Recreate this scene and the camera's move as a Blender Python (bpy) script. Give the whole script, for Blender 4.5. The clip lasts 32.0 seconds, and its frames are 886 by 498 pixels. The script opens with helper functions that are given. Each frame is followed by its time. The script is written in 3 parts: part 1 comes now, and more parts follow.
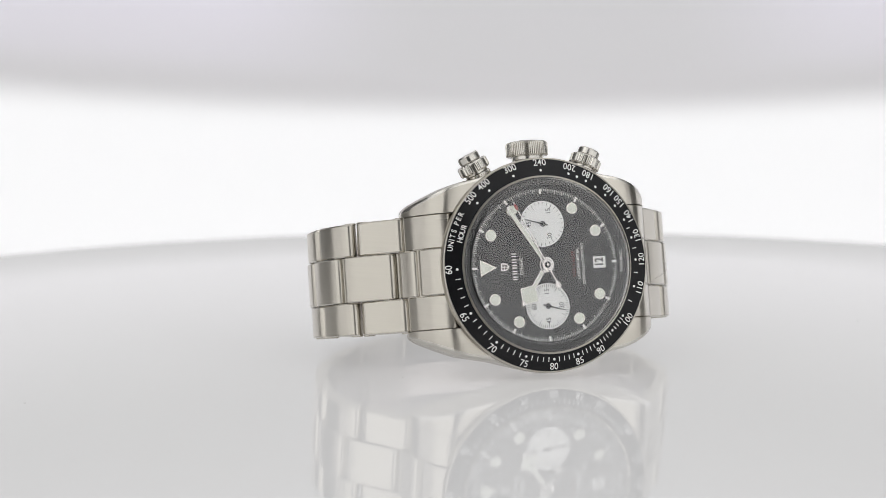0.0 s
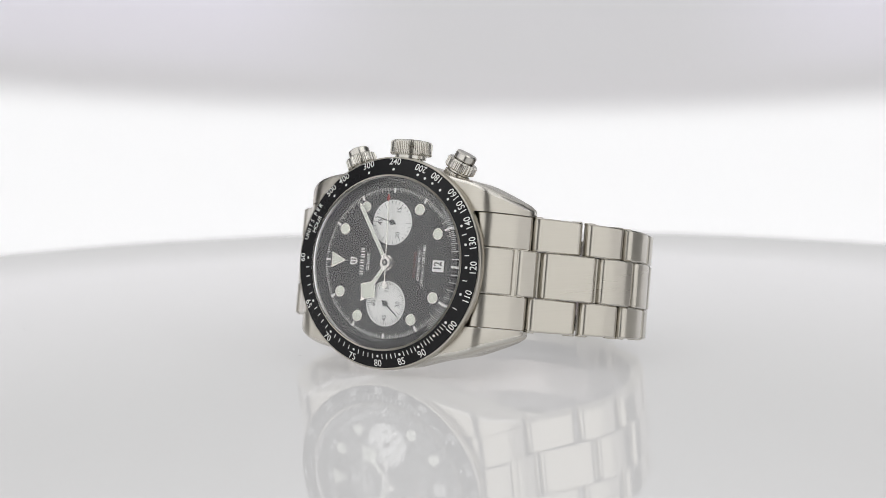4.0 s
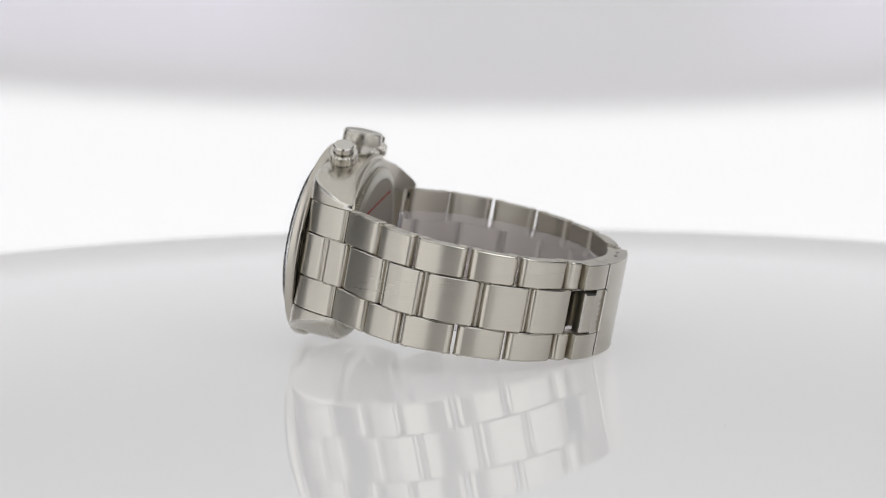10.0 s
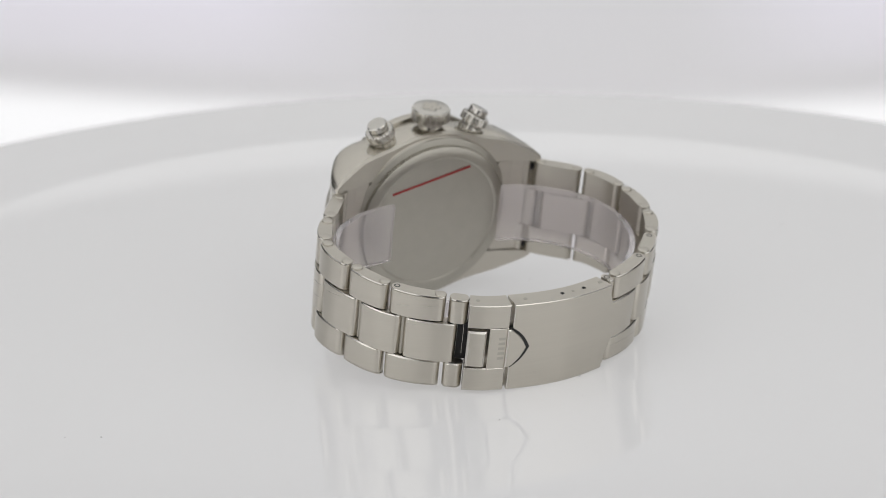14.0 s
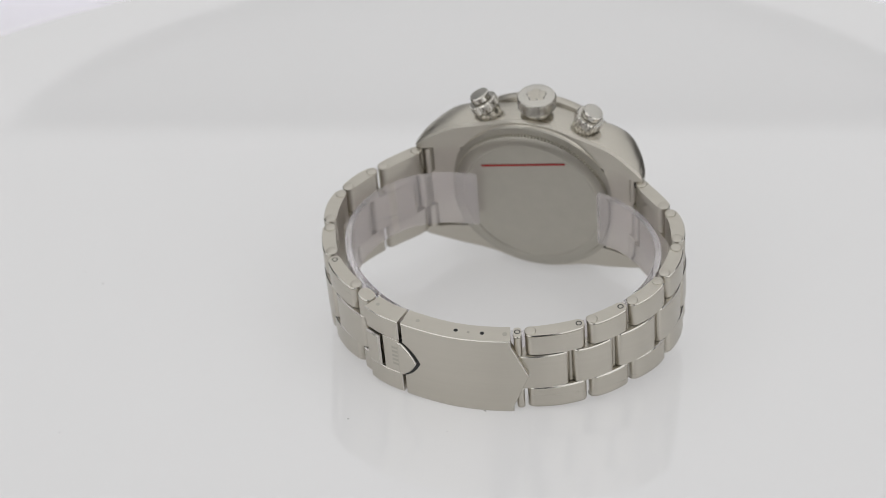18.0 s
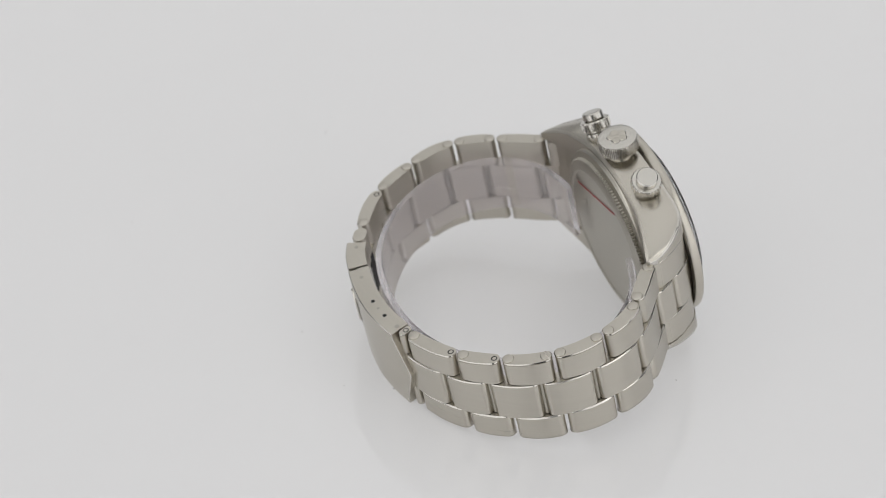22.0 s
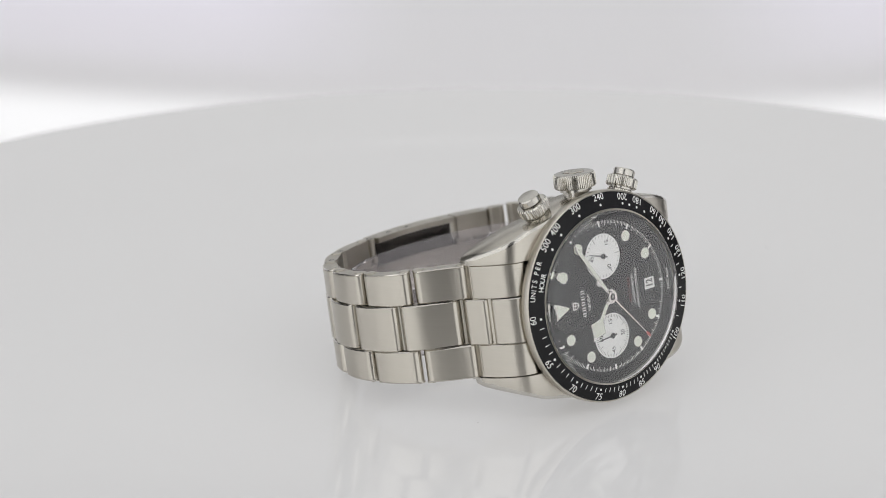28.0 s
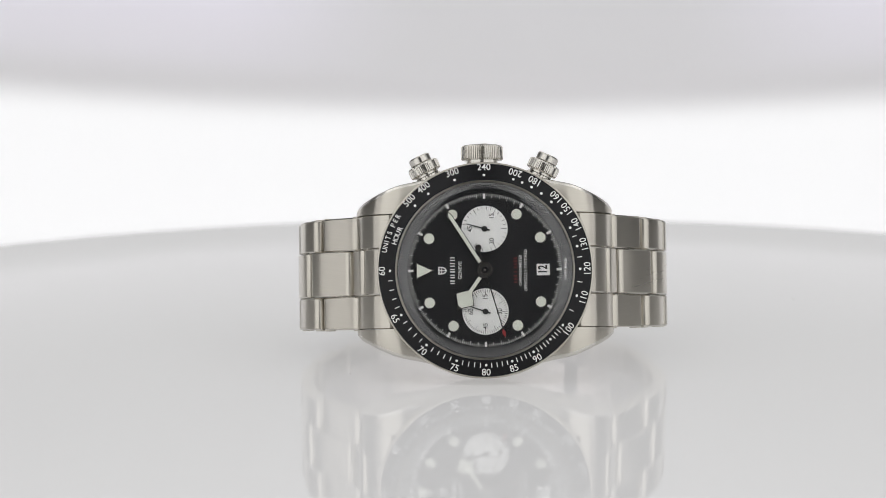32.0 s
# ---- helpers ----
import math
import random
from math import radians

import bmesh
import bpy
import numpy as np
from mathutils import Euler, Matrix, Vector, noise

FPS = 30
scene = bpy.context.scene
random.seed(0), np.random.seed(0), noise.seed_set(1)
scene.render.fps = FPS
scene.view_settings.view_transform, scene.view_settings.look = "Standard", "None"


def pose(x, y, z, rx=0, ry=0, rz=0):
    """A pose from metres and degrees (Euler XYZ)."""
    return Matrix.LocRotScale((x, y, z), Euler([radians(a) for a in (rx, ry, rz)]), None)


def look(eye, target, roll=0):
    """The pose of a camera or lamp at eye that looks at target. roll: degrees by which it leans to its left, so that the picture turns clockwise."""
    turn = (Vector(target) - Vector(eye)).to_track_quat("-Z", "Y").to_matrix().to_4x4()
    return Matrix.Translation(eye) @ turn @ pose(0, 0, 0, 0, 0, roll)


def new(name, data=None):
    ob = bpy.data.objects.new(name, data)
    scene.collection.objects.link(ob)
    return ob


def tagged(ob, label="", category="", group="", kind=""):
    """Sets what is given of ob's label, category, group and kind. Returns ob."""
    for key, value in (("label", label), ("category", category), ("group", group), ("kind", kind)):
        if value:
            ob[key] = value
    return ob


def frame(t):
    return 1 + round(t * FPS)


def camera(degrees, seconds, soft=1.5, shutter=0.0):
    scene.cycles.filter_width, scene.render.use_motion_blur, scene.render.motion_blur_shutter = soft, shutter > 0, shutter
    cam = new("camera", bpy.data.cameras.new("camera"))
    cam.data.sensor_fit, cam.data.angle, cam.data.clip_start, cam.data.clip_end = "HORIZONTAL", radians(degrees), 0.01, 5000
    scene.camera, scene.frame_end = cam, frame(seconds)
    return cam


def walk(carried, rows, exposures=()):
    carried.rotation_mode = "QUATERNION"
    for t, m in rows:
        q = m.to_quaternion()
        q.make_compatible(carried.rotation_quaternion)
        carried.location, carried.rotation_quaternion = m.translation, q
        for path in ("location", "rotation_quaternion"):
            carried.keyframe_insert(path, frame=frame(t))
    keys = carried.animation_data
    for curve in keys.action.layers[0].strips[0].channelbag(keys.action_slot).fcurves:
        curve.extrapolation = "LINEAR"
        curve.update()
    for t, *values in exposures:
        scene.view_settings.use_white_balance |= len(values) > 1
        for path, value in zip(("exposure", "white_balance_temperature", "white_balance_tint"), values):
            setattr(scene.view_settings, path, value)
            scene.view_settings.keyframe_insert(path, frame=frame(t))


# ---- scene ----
# A wristwatch turns on a round glossy turntable; the camera swings up and down on an arm, and the backdrop is keyed to
# follow its view.
cam = camera(22.504, 32.0, soft=0.85)
LIFT = 0.0049                        # height of the arm's pivot over the turntable's top
PIVOT = Vector((0.0, -0.0007, LIFT))
REACH = 0.4621                       # from the pivot to the camera
# seconds, turn of the table in degrees, rise of the arm in degrees
TURNS = (
    (0, 20.04, 8.99), (0.5, 13.96, 9.00), (1, 7.83, 9.03), (1.5, 1.76, 9.08), (2, -4.32, 9.12),
    (2.5, -10.32, 9.15), (3, -16.39, 9.15), (3.5, -22.50, 9.12), (5.5, -47.23, 8.87), (6, -53.51, 8.72),
    (6.5, -59.50, 8.48), (7, -65.37, 8.33), (7.5, -71.24, 8.31), (8, -77.20, 8.32), (8.5, -83.15, 8.37),
    (9, -89.16, 8.38), (9.5, -95.02, 8.61), (10, -100.89, 9.24), (10.5, -106.79, 10.60), (11, -112.71, 11.96),
    (11.5, -118.67, 13.55), (12, -124.70, 15.31), (12.5, -130.50, 16.81), (13, -136.44, 18.23), (13.5, -142.42, 19.70),
    (14, -148.38, 21.14), (14.5, -154.17, 22.47), (16.5, -178.28, 28.80), (17, -184.21, 30.32), (17.5, -190.20, 31.71),
    (18, -196.26, 33.16), (18.5, -202.23, 34.51), (19, -208.23, 35.83), (19.5, -214.37, 37.26), (20, -220.47, 37.97),
    (20.5, -226.55, 38.23), (21, -232.65, 38.32), (21.5, -238.71, 38.46), (22, -244.83, 38.53), (22.5, -251.03, 37.99),
    (23, -257.33, 36.68), (23.5, -263.60, 35.26), (24, -269.86, 33.73), (24.5, -276.06, 32.24), (25, -282.18, 30.70),
    (25.5, -288.25, 29.11), (27.5, -312.59, 23.11), (28, -318.69, 21.51), (28.5, -324.82, 20.17), (29, -330.95, 18.70),
    (29.5, -337.03, 17.25), (30, -343.22, 15.88), (30.5, -349.30, 14.37), (31, -355.09, 13.06), (31.5, -357.58, 11.64),
    (32, -358.12, 10.12),
)


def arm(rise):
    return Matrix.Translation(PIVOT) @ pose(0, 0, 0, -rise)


def eye(rise):
    return arm(rise) @ pose(0, -REACH, 0, 91.907) @ pose(0, 0, 0, 0, 1.199) @ pose(0, 0, 0, 0, 0, -0.179)


walk(cam, [(t, eye(rise)) for t, _, rise in TURNS])
cam.data.dof.use_dof = True
cam.data.dof.focus_distance = 0.428
cam.data.dof.aperture_fstop = 20.0

# ---- light ----
world = bpy.data.worlds.new("studio")
scene.world = world
world.use_nodes = True
world.node_tree.nodes["Background"].inputs["Color"].default_value = (0.95, 0.96, 1.0, 1)
world.node_tree.nodes["Background"].inputs["Strength"].default_value = 0.15


def softbox(name, place, target, wide, high, watts, tone=(1, 1, 1)):
    lamp = bpy.data.lights.new(name, "AREA")
    lamp.shape, lamp.size, lamp.size_y, lamp.energy, lamp.color = "RECTANGLE", wide, high, watts, tone
    ob = new(name, lamp)
    ob.matrix_world = look(place, target)
    return ob


softbox("softbox_top", (0, 0.55, 1.0), (0, 0.55, 0), 2.0, 2.8, 9.7)
softbox("softbox_front", (-0.75, -0.85, 0.42), (0, 0, 0.02), 1.28, 1.5, 6.4)
softbox("softbox_front", (0.75, -0.85, 0.42), (0, 0, 0.02), 1.28, 1.5, 6.4)


# ---- materials ----
def material(name, colour, rough, metal=0.0, grain=None, stretch=(1, 1, 1), bump=0.0, spread=0.0, rough_spread=0.0, coat=0.0, glow=0.0, ior=1.5):
    """A principled material with two scales of noise on colour, roughness and relief."""
    m = bpy.data.materials.new(name)
    m.use_nodes = True
    t = m.node_tree
    b = t.nodes["Principled BSDF"]
    b.inputs["Base Color"].default_value = (*colour, 1)
    b.inputs["Roughness"].default_value = rough
    b.inputs["Metallic"].default_value = metal
    b.inputs["Coat Weight"].default_value = coat
    b.inputs["IOR"].default_value = ior
    if glow:
        b.inputs["Emission Color"].default_value = (*colour, 1)
        b.inputs["Emission Strength"].default_value = glow
    if grain:
        co = t.nodes.new("ShaderNodeTexCoord")
        mp = t.nodes.new("ShaderNodeMapping")
        mp.inputs["Scale"].default_value = stretch
        fine, broad = t.nodes.new("ShaderNodeTexNoise"), t.nodes.new("ShaderNodeTexNoise")
        fine.inputs["Scale"].default_value, fine.inputs["Detail"].default_value = grain, 4
        broad.inputs["Scale"].default_value = grain / 12
        t.links.new(co.outputs["Object"], mp.inputs["Vector"])
        t.links.new(mp.outputs["Vector"], fine.inputs["Vector"])
        t.links.new(mp.outputs["Vector"], broad.inputs["Vector"])
        mix = t.nodes.new("ShaderNodeMath")
        mix.operation = "MULTIPLY_ADD"
        mix.inputs[1].default_value = 0.5
        t.links.new(fine.outputs["Fac"], mix.inputs[0])
        half = t.nodes.new("ShaderNodeMath")
        half.operation = "MULTIPLY"
        half.inputs[1].default_value = 0.5
        t.links.new(broad.outputs["Fac"], half.inputs[0])
        t.links.new(half.outputs[0], mix.inputs[2])
        if spread:
            ramp = t.nodes.new("ShaderNodeValToRGB")
            ramp.color_ramp.elements[0].position, ramp.color_ramp.elements[1].position = 0.3, 0.7
            ramp.color_ramp.elements[0].color = (*[c * (1 - spread) for c in colour], 1)
            ramp.color_ramp.elements[1].color = (*[min(1, c * (1 + spread)) for c in colour], 1)
            t.links.new(mix.outputs[0], ramp.inputs["Fac"])
            t.links.new(ramp.outputs["Color"], b.inputs["Base Color"])
        if rough_spread:
            rr = t.nodes.new("ShaderNodeMapRange")
            rr.inputs["From Min"].default_value, rr.inputs["From Max"].default_value = 0.3, 0.7
            rr.inputs["To Min"].default_value, rr.inputs["To Max"].default_value = rough - rough_spread, rough + rough_spread
            t.links.new(mix.outputs[0], rr.inputs["Value"])
            t.links.new(rr.outputs["Result"], b.inputs["Roughness"])
        if bump:
            bp = t.nodes.new("ShaderNodeBump")
            bp.inputs["Strength"].default_value, bp.inputs["Distance"].default_value = bump, 0.0002
            t.links.new(fine.outputs["Fac"], bp.inputs["Height"])
            t.links.new(bp.outputs["Normal"], b.inputs["Normal"])
    return m


def clear(name, tint, rough, ior):
    m = material(name, tint, rough, ior=ior)
    m.node_tree.nodes["Principled BSDF"].inputs["Transmission Weight"].default_value = 1.0
    return m


STEEL = (0.555, 0.525, 0.465)
BRUSHED = material("brushed_steel", STEEL, 0.29, 1.0, 5000, (0.015, 0.015, 1), 0.0, 0.03, 0.02)
CASE = material("satin_case_steel", STEEL, 0.30, 1.0, 5000, (0.015, 0.015, 1), 0.0, 0.03, 0.02)
FLANK = material("polished_flank_steel", STEEL, 0.25, 1.0, 900, (1, 1, 1), 0.0, 0.03, 0.02)
POLISH = material("polished_steel", (0.61, 0.59, 0.545), 0.19, 1.0, 900, (1, 1, 1), 0.0, 0.03, 0.03)
for m in (BRUSHED, CASE):
    # satin lines run along the band, so reflections smear across it
    b = m.node_tree.nodes["Principled BSDF"]
    lines = m.node_tree.nodes.new("ShaderNodeTangent")
    lines.direction_type, lines.axis = "RADIAL", "Z"
    m.node_tree.links.new(lines.outputs["Tangent"], b.inputs["Tangent"])
    b.inputs["Anisotropic"].default_value, b.inputs["Anisotropic Rotation"].default_value = 0.8, 0.25
# darkened steel: the clasp cavity's shade put into its colour
SHADED_STEEL = material("shaded_cavity_steel", (0.10, 0.095, 0.09), 0.16, 1.0, 900, (1, 1, 1), 0.0, 0.06, 0.04)
BACKSTEEL = material("matt_caseback_steel", (0.45, 0.43, 0.38), 0.36, 1.0, 4000, (1, 1, 1), 0.03, 0.05, 0.05)
BLACK = material("black_anodised_insert", (0.008, 0.008, 0.009), 0.22, 0.0, 1500, (1, 1, 1), 0.0, 0.2, 0.04)
DIAL = material("black_dial_lacquer", (0.010, 0.010, 0.011), 0.45, 0.0, 1800, (1, 1, 1), 0.0, 0.15, 0.03)
FLANGE = material("black_satin_flange", (0.009, 0.009, 0.010), 0.35, 0.0, 1500, (1, 1, 1), 0.0, 0.1, 0.03)
for m in (DIAL, BLACK, FLANGE):
    m.node_tree.nodes["Principled BSDF"].inputs["Specular IOR Level"].default_value = 0.2
PAPER = material("silver_white_subdial", (0.84, 0.84, 0.82), 0.5, 0.0, 2500, (1, 1, 1), 0.03, 0.04, 0.05)
LUME = material("cream_luminous_paint", (0.71, 0.73, 0.64), 0.6, 0.0, 1500, (1, 1, 1), 0.05, 0.05, 0.05)
WHITE = material("white_print", (0.80, 0.80, 0.78), 0.5, 0.0, 3000, (1, 1, 1), 0.0, 0.04)
DARKRED = material("dark_red_print", (0.11, 0.006, 0.006), 0.5, 0.0, 3000, (1, 1, 1), 0.0, 0.08)
RED = material("red_print", (0.30, 0.016, 0.016), 0.5, 0.0, 3000, (1, 1, 1), 0.0, 0.08)
INK = material("black_print", (0.012, 0.012, 0.012), 0.4, 0.0, 3000, (1, 1, 1), 0.0, 0.1)
# flat black for the shade inside holes, slots and gaps
GAP_SHADE = material("painted_gap_shade", (0.01, 0.01, 0.01), 0.6, 0.0, 900, (1, 1, 1), 0.0, 0.2)
HANDS = material("mirror_polished_steel", (0.60, 0.58, 0.55), 0.06, 1.0, 900, (1, 1, 1), 0.0, 0.03, 0.02)
GLASS = clear("sapphire_crystal", (1, 1, 1), 0.0, 1.58)
FILM = clear("clear_plastic_film", (0.92, 0.893, 0.91), 0.17, 1.12)
FILM.node_tree.nodes["Principled BSDF"].inputs["Transmission Weight"].default_value = 0.88
# the disc's light from below is put in as even glow; no lamp
ACRYL = material("glossy_glowing_acrylic", (0.45, 0.447, 0.448), 0.03, 0.0, glow=0.65, ior=1.55)
DUST = material("grey_dust", (0.38, 0.37, 0.36), 0.9, 0.0, 3000, (1, 1, 1), 0.1, 0.2)
GRADED = material("painted_glow_sheet", (1.0, 1.0, 1.0), 0.7)


TALL = 0.85


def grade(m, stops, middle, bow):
    """Paints the sheet's light falloff: colour and glow change with height, along bowed lines; the middle of the upper
    part is greyer than its sides.
    """
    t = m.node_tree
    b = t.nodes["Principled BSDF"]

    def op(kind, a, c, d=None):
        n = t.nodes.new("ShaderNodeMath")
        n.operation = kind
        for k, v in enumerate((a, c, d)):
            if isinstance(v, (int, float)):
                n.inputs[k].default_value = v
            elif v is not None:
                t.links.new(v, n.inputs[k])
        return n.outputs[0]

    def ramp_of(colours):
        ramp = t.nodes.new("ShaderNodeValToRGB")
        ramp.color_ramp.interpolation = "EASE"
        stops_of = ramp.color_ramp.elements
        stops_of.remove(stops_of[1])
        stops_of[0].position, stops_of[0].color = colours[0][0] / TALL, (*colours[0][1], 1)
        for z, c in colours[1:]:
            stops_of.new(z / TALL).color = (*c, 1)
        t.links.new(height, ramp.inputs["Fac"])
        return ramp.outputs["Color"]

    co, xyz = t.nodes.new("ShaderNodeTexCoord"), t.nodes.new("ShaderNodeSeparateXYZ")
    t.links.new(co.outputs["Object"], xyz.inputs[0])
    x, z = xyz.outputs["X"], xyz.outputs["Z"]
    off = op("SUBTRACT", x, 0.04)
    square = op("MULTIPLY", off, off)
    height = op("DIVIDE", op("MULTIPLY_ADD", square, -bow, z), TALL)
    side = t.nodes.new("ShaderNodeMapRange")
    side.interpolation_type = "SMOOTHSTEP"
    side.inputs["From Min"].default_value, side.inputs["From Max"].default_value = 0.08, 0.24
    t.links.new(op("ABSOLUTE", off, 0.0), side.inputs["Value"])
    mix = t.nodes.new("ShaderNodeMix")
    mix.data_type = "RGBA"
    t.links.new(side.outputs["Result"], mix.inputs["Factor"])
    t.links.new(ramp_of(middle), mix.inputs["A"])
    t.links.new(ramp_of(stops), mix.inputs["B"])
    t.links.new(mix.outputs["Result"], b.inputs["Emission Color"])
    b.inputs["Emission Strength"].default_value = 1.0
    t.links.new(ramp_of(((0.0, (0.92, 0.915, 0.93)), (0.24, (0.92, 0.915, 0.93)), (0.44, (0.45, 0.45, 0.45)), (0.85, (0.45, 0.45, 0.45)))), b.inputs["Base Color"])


# painted falloff; stops above 0.235 stay unseen and tune the disc's reflections
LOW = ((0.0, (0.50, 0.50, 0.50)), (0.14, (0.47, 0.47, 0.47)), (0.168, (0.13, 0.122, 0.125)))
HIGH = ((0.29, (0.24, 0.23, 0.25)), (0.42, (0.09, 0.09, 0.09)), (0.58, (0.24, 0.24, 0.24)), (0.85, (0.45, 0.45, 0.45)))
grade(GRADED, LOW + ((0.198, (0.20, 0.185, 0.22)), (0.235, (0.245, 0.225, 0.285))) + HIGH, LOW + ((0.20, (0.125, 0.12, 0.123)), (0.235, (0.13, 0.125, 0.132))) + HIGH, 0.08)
WALLS = material("matt_grey_wall", (0.32, 0.32, 0.32), 0.8, 0.0, 5, (1, 1, 1), 0.0, 0.03)
PALE = material("matt_white_wall", (0.82, 0.82, 0.82), 0.8, 0.0, 5, (1, 1, 1), 0.0, 0.03)
DIM = material("dark_grey_wall", (0.16, 0.16, 0.16), 0.8, 0.0, 5, (1, 1, 1), 0.0, 0.1)

# ---- building helpers ----
MM = 0.001
# the watch's own axes: x to six o'clock, y into the watch, z to the crown
AXES = Matrix(((0.99961, 0.02763, -0.00288), (-0.02660, 0.98180, 0.18805), (0.00802, -0.18790, 0.98216)))
WATCH = Matrix.Translation((-0.00208, -0.03627, 0.01657 + LIFT)) @ AXES.to_4x4()


def finish(bm, mats, smooth=35):
    bmesh.ops.recalc_face_normals(bm, faces=bm.faces)
    data = bpy.data.meshes.new("mesh")
    bm.to_mesh(data)
    bm.free()
    for m in mats:
        data.materials.append(m)
    if smooth:
        data.shade_smooth()
        data.set_sharp_from_angle(angle=radians(smooth))
    return data


def part(name, bm, mats, parent, label="", place=None, smooth=35):
    """One mesh object under a thing or a part."""
    mats = mats if isinstance(mats, (list, tuple)) else [mats]
    ob = new(name, finish(bm, mats, smooth))
    ob.parent = parent
    if place is not None:
        ob.matrix_basis = place
    if label:
        ob["label"] = label
    return ob


def on_watch(bm):
    """From millimetres in the watch's axes to the thing's space."""
    bmesh.ops.transform(bm, matrix=WATCH @ Matrix.Scale(MM, 4), verts=bm.verts)
    return bm


def lathe(profile, turn=Matrix(), n=72, knurl=0.0, knurled=(), bm=None, slots=None):
    """A body of revolution about the local z axis. profile: (radius, height)."""
    bm = bm or bmesh.new()
    rings = []
    for k, (r, h) in enumerate(profile):
        if r < 1e-6:
            rings.append([bm.verts.new(turn @ Vector((0, 0, h)))])
            continue
        ring = []
        for i in range(n):
            a = 2 * math.pi * i / n
            rr = r * (1 - knurl * (i // 2 % 2)) if k in knurled else r
            ring.append(bm.verts.new(turn @ Vector((rr * math.cos(a), rr * math.sin(a), h))))
        rings.append(ring)
    for k in range(len(rings) - 1):
        a, b = rings[k], rings[k + 1]
        for i in range(n):
            j = (i + 1) % n
            if len(a) == 1 and len(b) == 1:
                break
            if len(a) == 1:
                f = bm.faces.new((a[0], b[i], b[j]))
            elif len(b) == 1:
                f = bm.faces.new((a[i], a[j], b[0]))
            else:
                f = bm.faces.new((a[i], a[j], b[j], b[i]))
            if slots:
                f.material_index = slots[k]
    return bm


def closed(profile):
    return list(profile) + [profile[0]]


FACE = pose(0, 0, 0, 90)   # local z to -y, out of the dial
UPY = FACE.inverted()


def clock(h, r, y=0.0):
    """A place on the dial at a clock angle in degrees from twelve."""
    a = radians(h)
    return Vector((-math.cos(a) * r, y, math.sin(a) * r))


def prism(points, y0, y1, bm=None):
    """A plate with an outline in (x, z), between two depths."""
    bm = bm or bmesh.new()
    a = [bm.verts.new((x, y0, z)) for x, z in points]
    b = [bm.verts.new((x, y1, z)) for x, z in points]
    bm.faces.new(a)
    bm.faces.new(b[::-1])
    for i in range(len(a)):
        j = (i + 1) % len(a)
        bm.faces.new((a[i], b[i], b[j], a[j]))
    return bm


def disc_points(x, z, r, n=24):
    return [(x + r * math.cos(2 * math.pi * i / n), z + r * math.sin(2 * math.pi * i / n)) for i in range(n)]


def lettering(text, size, turn, stretch=1.0, bold=0.006):
    """Flat letters of the built-in font, centred, in millimetres, laid by turn (x to the right, y up, z to the viewer)."""
    curve = bpy.data.curves.new("letters", "FONT")
    curve.body, curve.size, curve.align_x, curve.align_y, curve.resolution_u = text, size, "CENTER", "CENTER", 3
    curve.offset = bold * size
    ob = bpy.data.objects.new("letters", curve)
    data = ob.to_mesh()
    bm = bmesh.new()
    bm.from_mesh(data)
    ob.to_mesh_clear()
    bpy.data.objects.remove(ob)
    bmesh.ops.transform(bm, matrix=turn @ Matrix.Diagonal((stretch, 1, 1, 1)), verts=bm.verts)
    return bm


def facing(x, y, z, turn):
    """A frame on the dial: local x turned by so many degrees from six o'clock's direction, local z to the viewer."""
    return Matrix.Translation((x, y, z)) @ FACE @ pose(0, 0, 0, 0, 0, turn)


def box(lo, hi):
    bm = bmesh.new()
    bmesh.ops.create_cube(bm, size=1)
    bmesh.ops.transform(bm, matrix=Matrix.Translation((Vector(lo) + Vector(hi)) / 2) @ Matrix.Diagonal((*(Vector(hi) - Vector(lo)), 1)), verts=bm.verts)
    return bm


# ---- the studio ----
def setting(name, bm, m, label):
    ob = new(name, finish(bm, [m], 0))
    return tagged(ob, label, name.split("_")[0], kind="structure")


# unseen enclosure; its tones are set for the reflections in steel and disc
setting("floor", box((-2.1, -2.1, -1.3), (2.1, 2.1, -1.2)), WALLS, "matt grey studio floor below the turntable")
setting("ceiling", box((-2.1, -2.1, 1.6), (2.1, 2.1, 1.7)), PALE, "matt white studio ceiling above the turntable")
setting("wall_west", box((-2.1, -2.1, -1.2), (-2.0, 2.1, 1.6)), WALLS, "matt grey studio wall")
setting("wall_east", box((2.0, -2.1, -1.2), (2.1, 2.1, 1.6)), WALLS, "matt grey studio wall")
setting("wall_north", box((-2.0, 2.0, -1.2), (2.0, 2.1, 1.6)), PALE, "matt white studio wall behind the backdrop")
# dark panel added so crystal and links reflect a dark middle
setting("wall_south", box((-0.38, -2.1, -1.2), (0.38, -2.0, 1.6)), DIM, "unseen dark wall panel behind the camera, added for dark reflections")
setting("wall_southwest", box((-2.0, -2.1, -1.2), (-0.38, -2.0, 1.6)), WALLS, "matt grey studio wall beside the camera")
setting("wall_southeast", box((0.38, -2.1, -1.2), (2.0, -2.0, 1.6)), WALLS, "matt grey studio wall beside the camera")


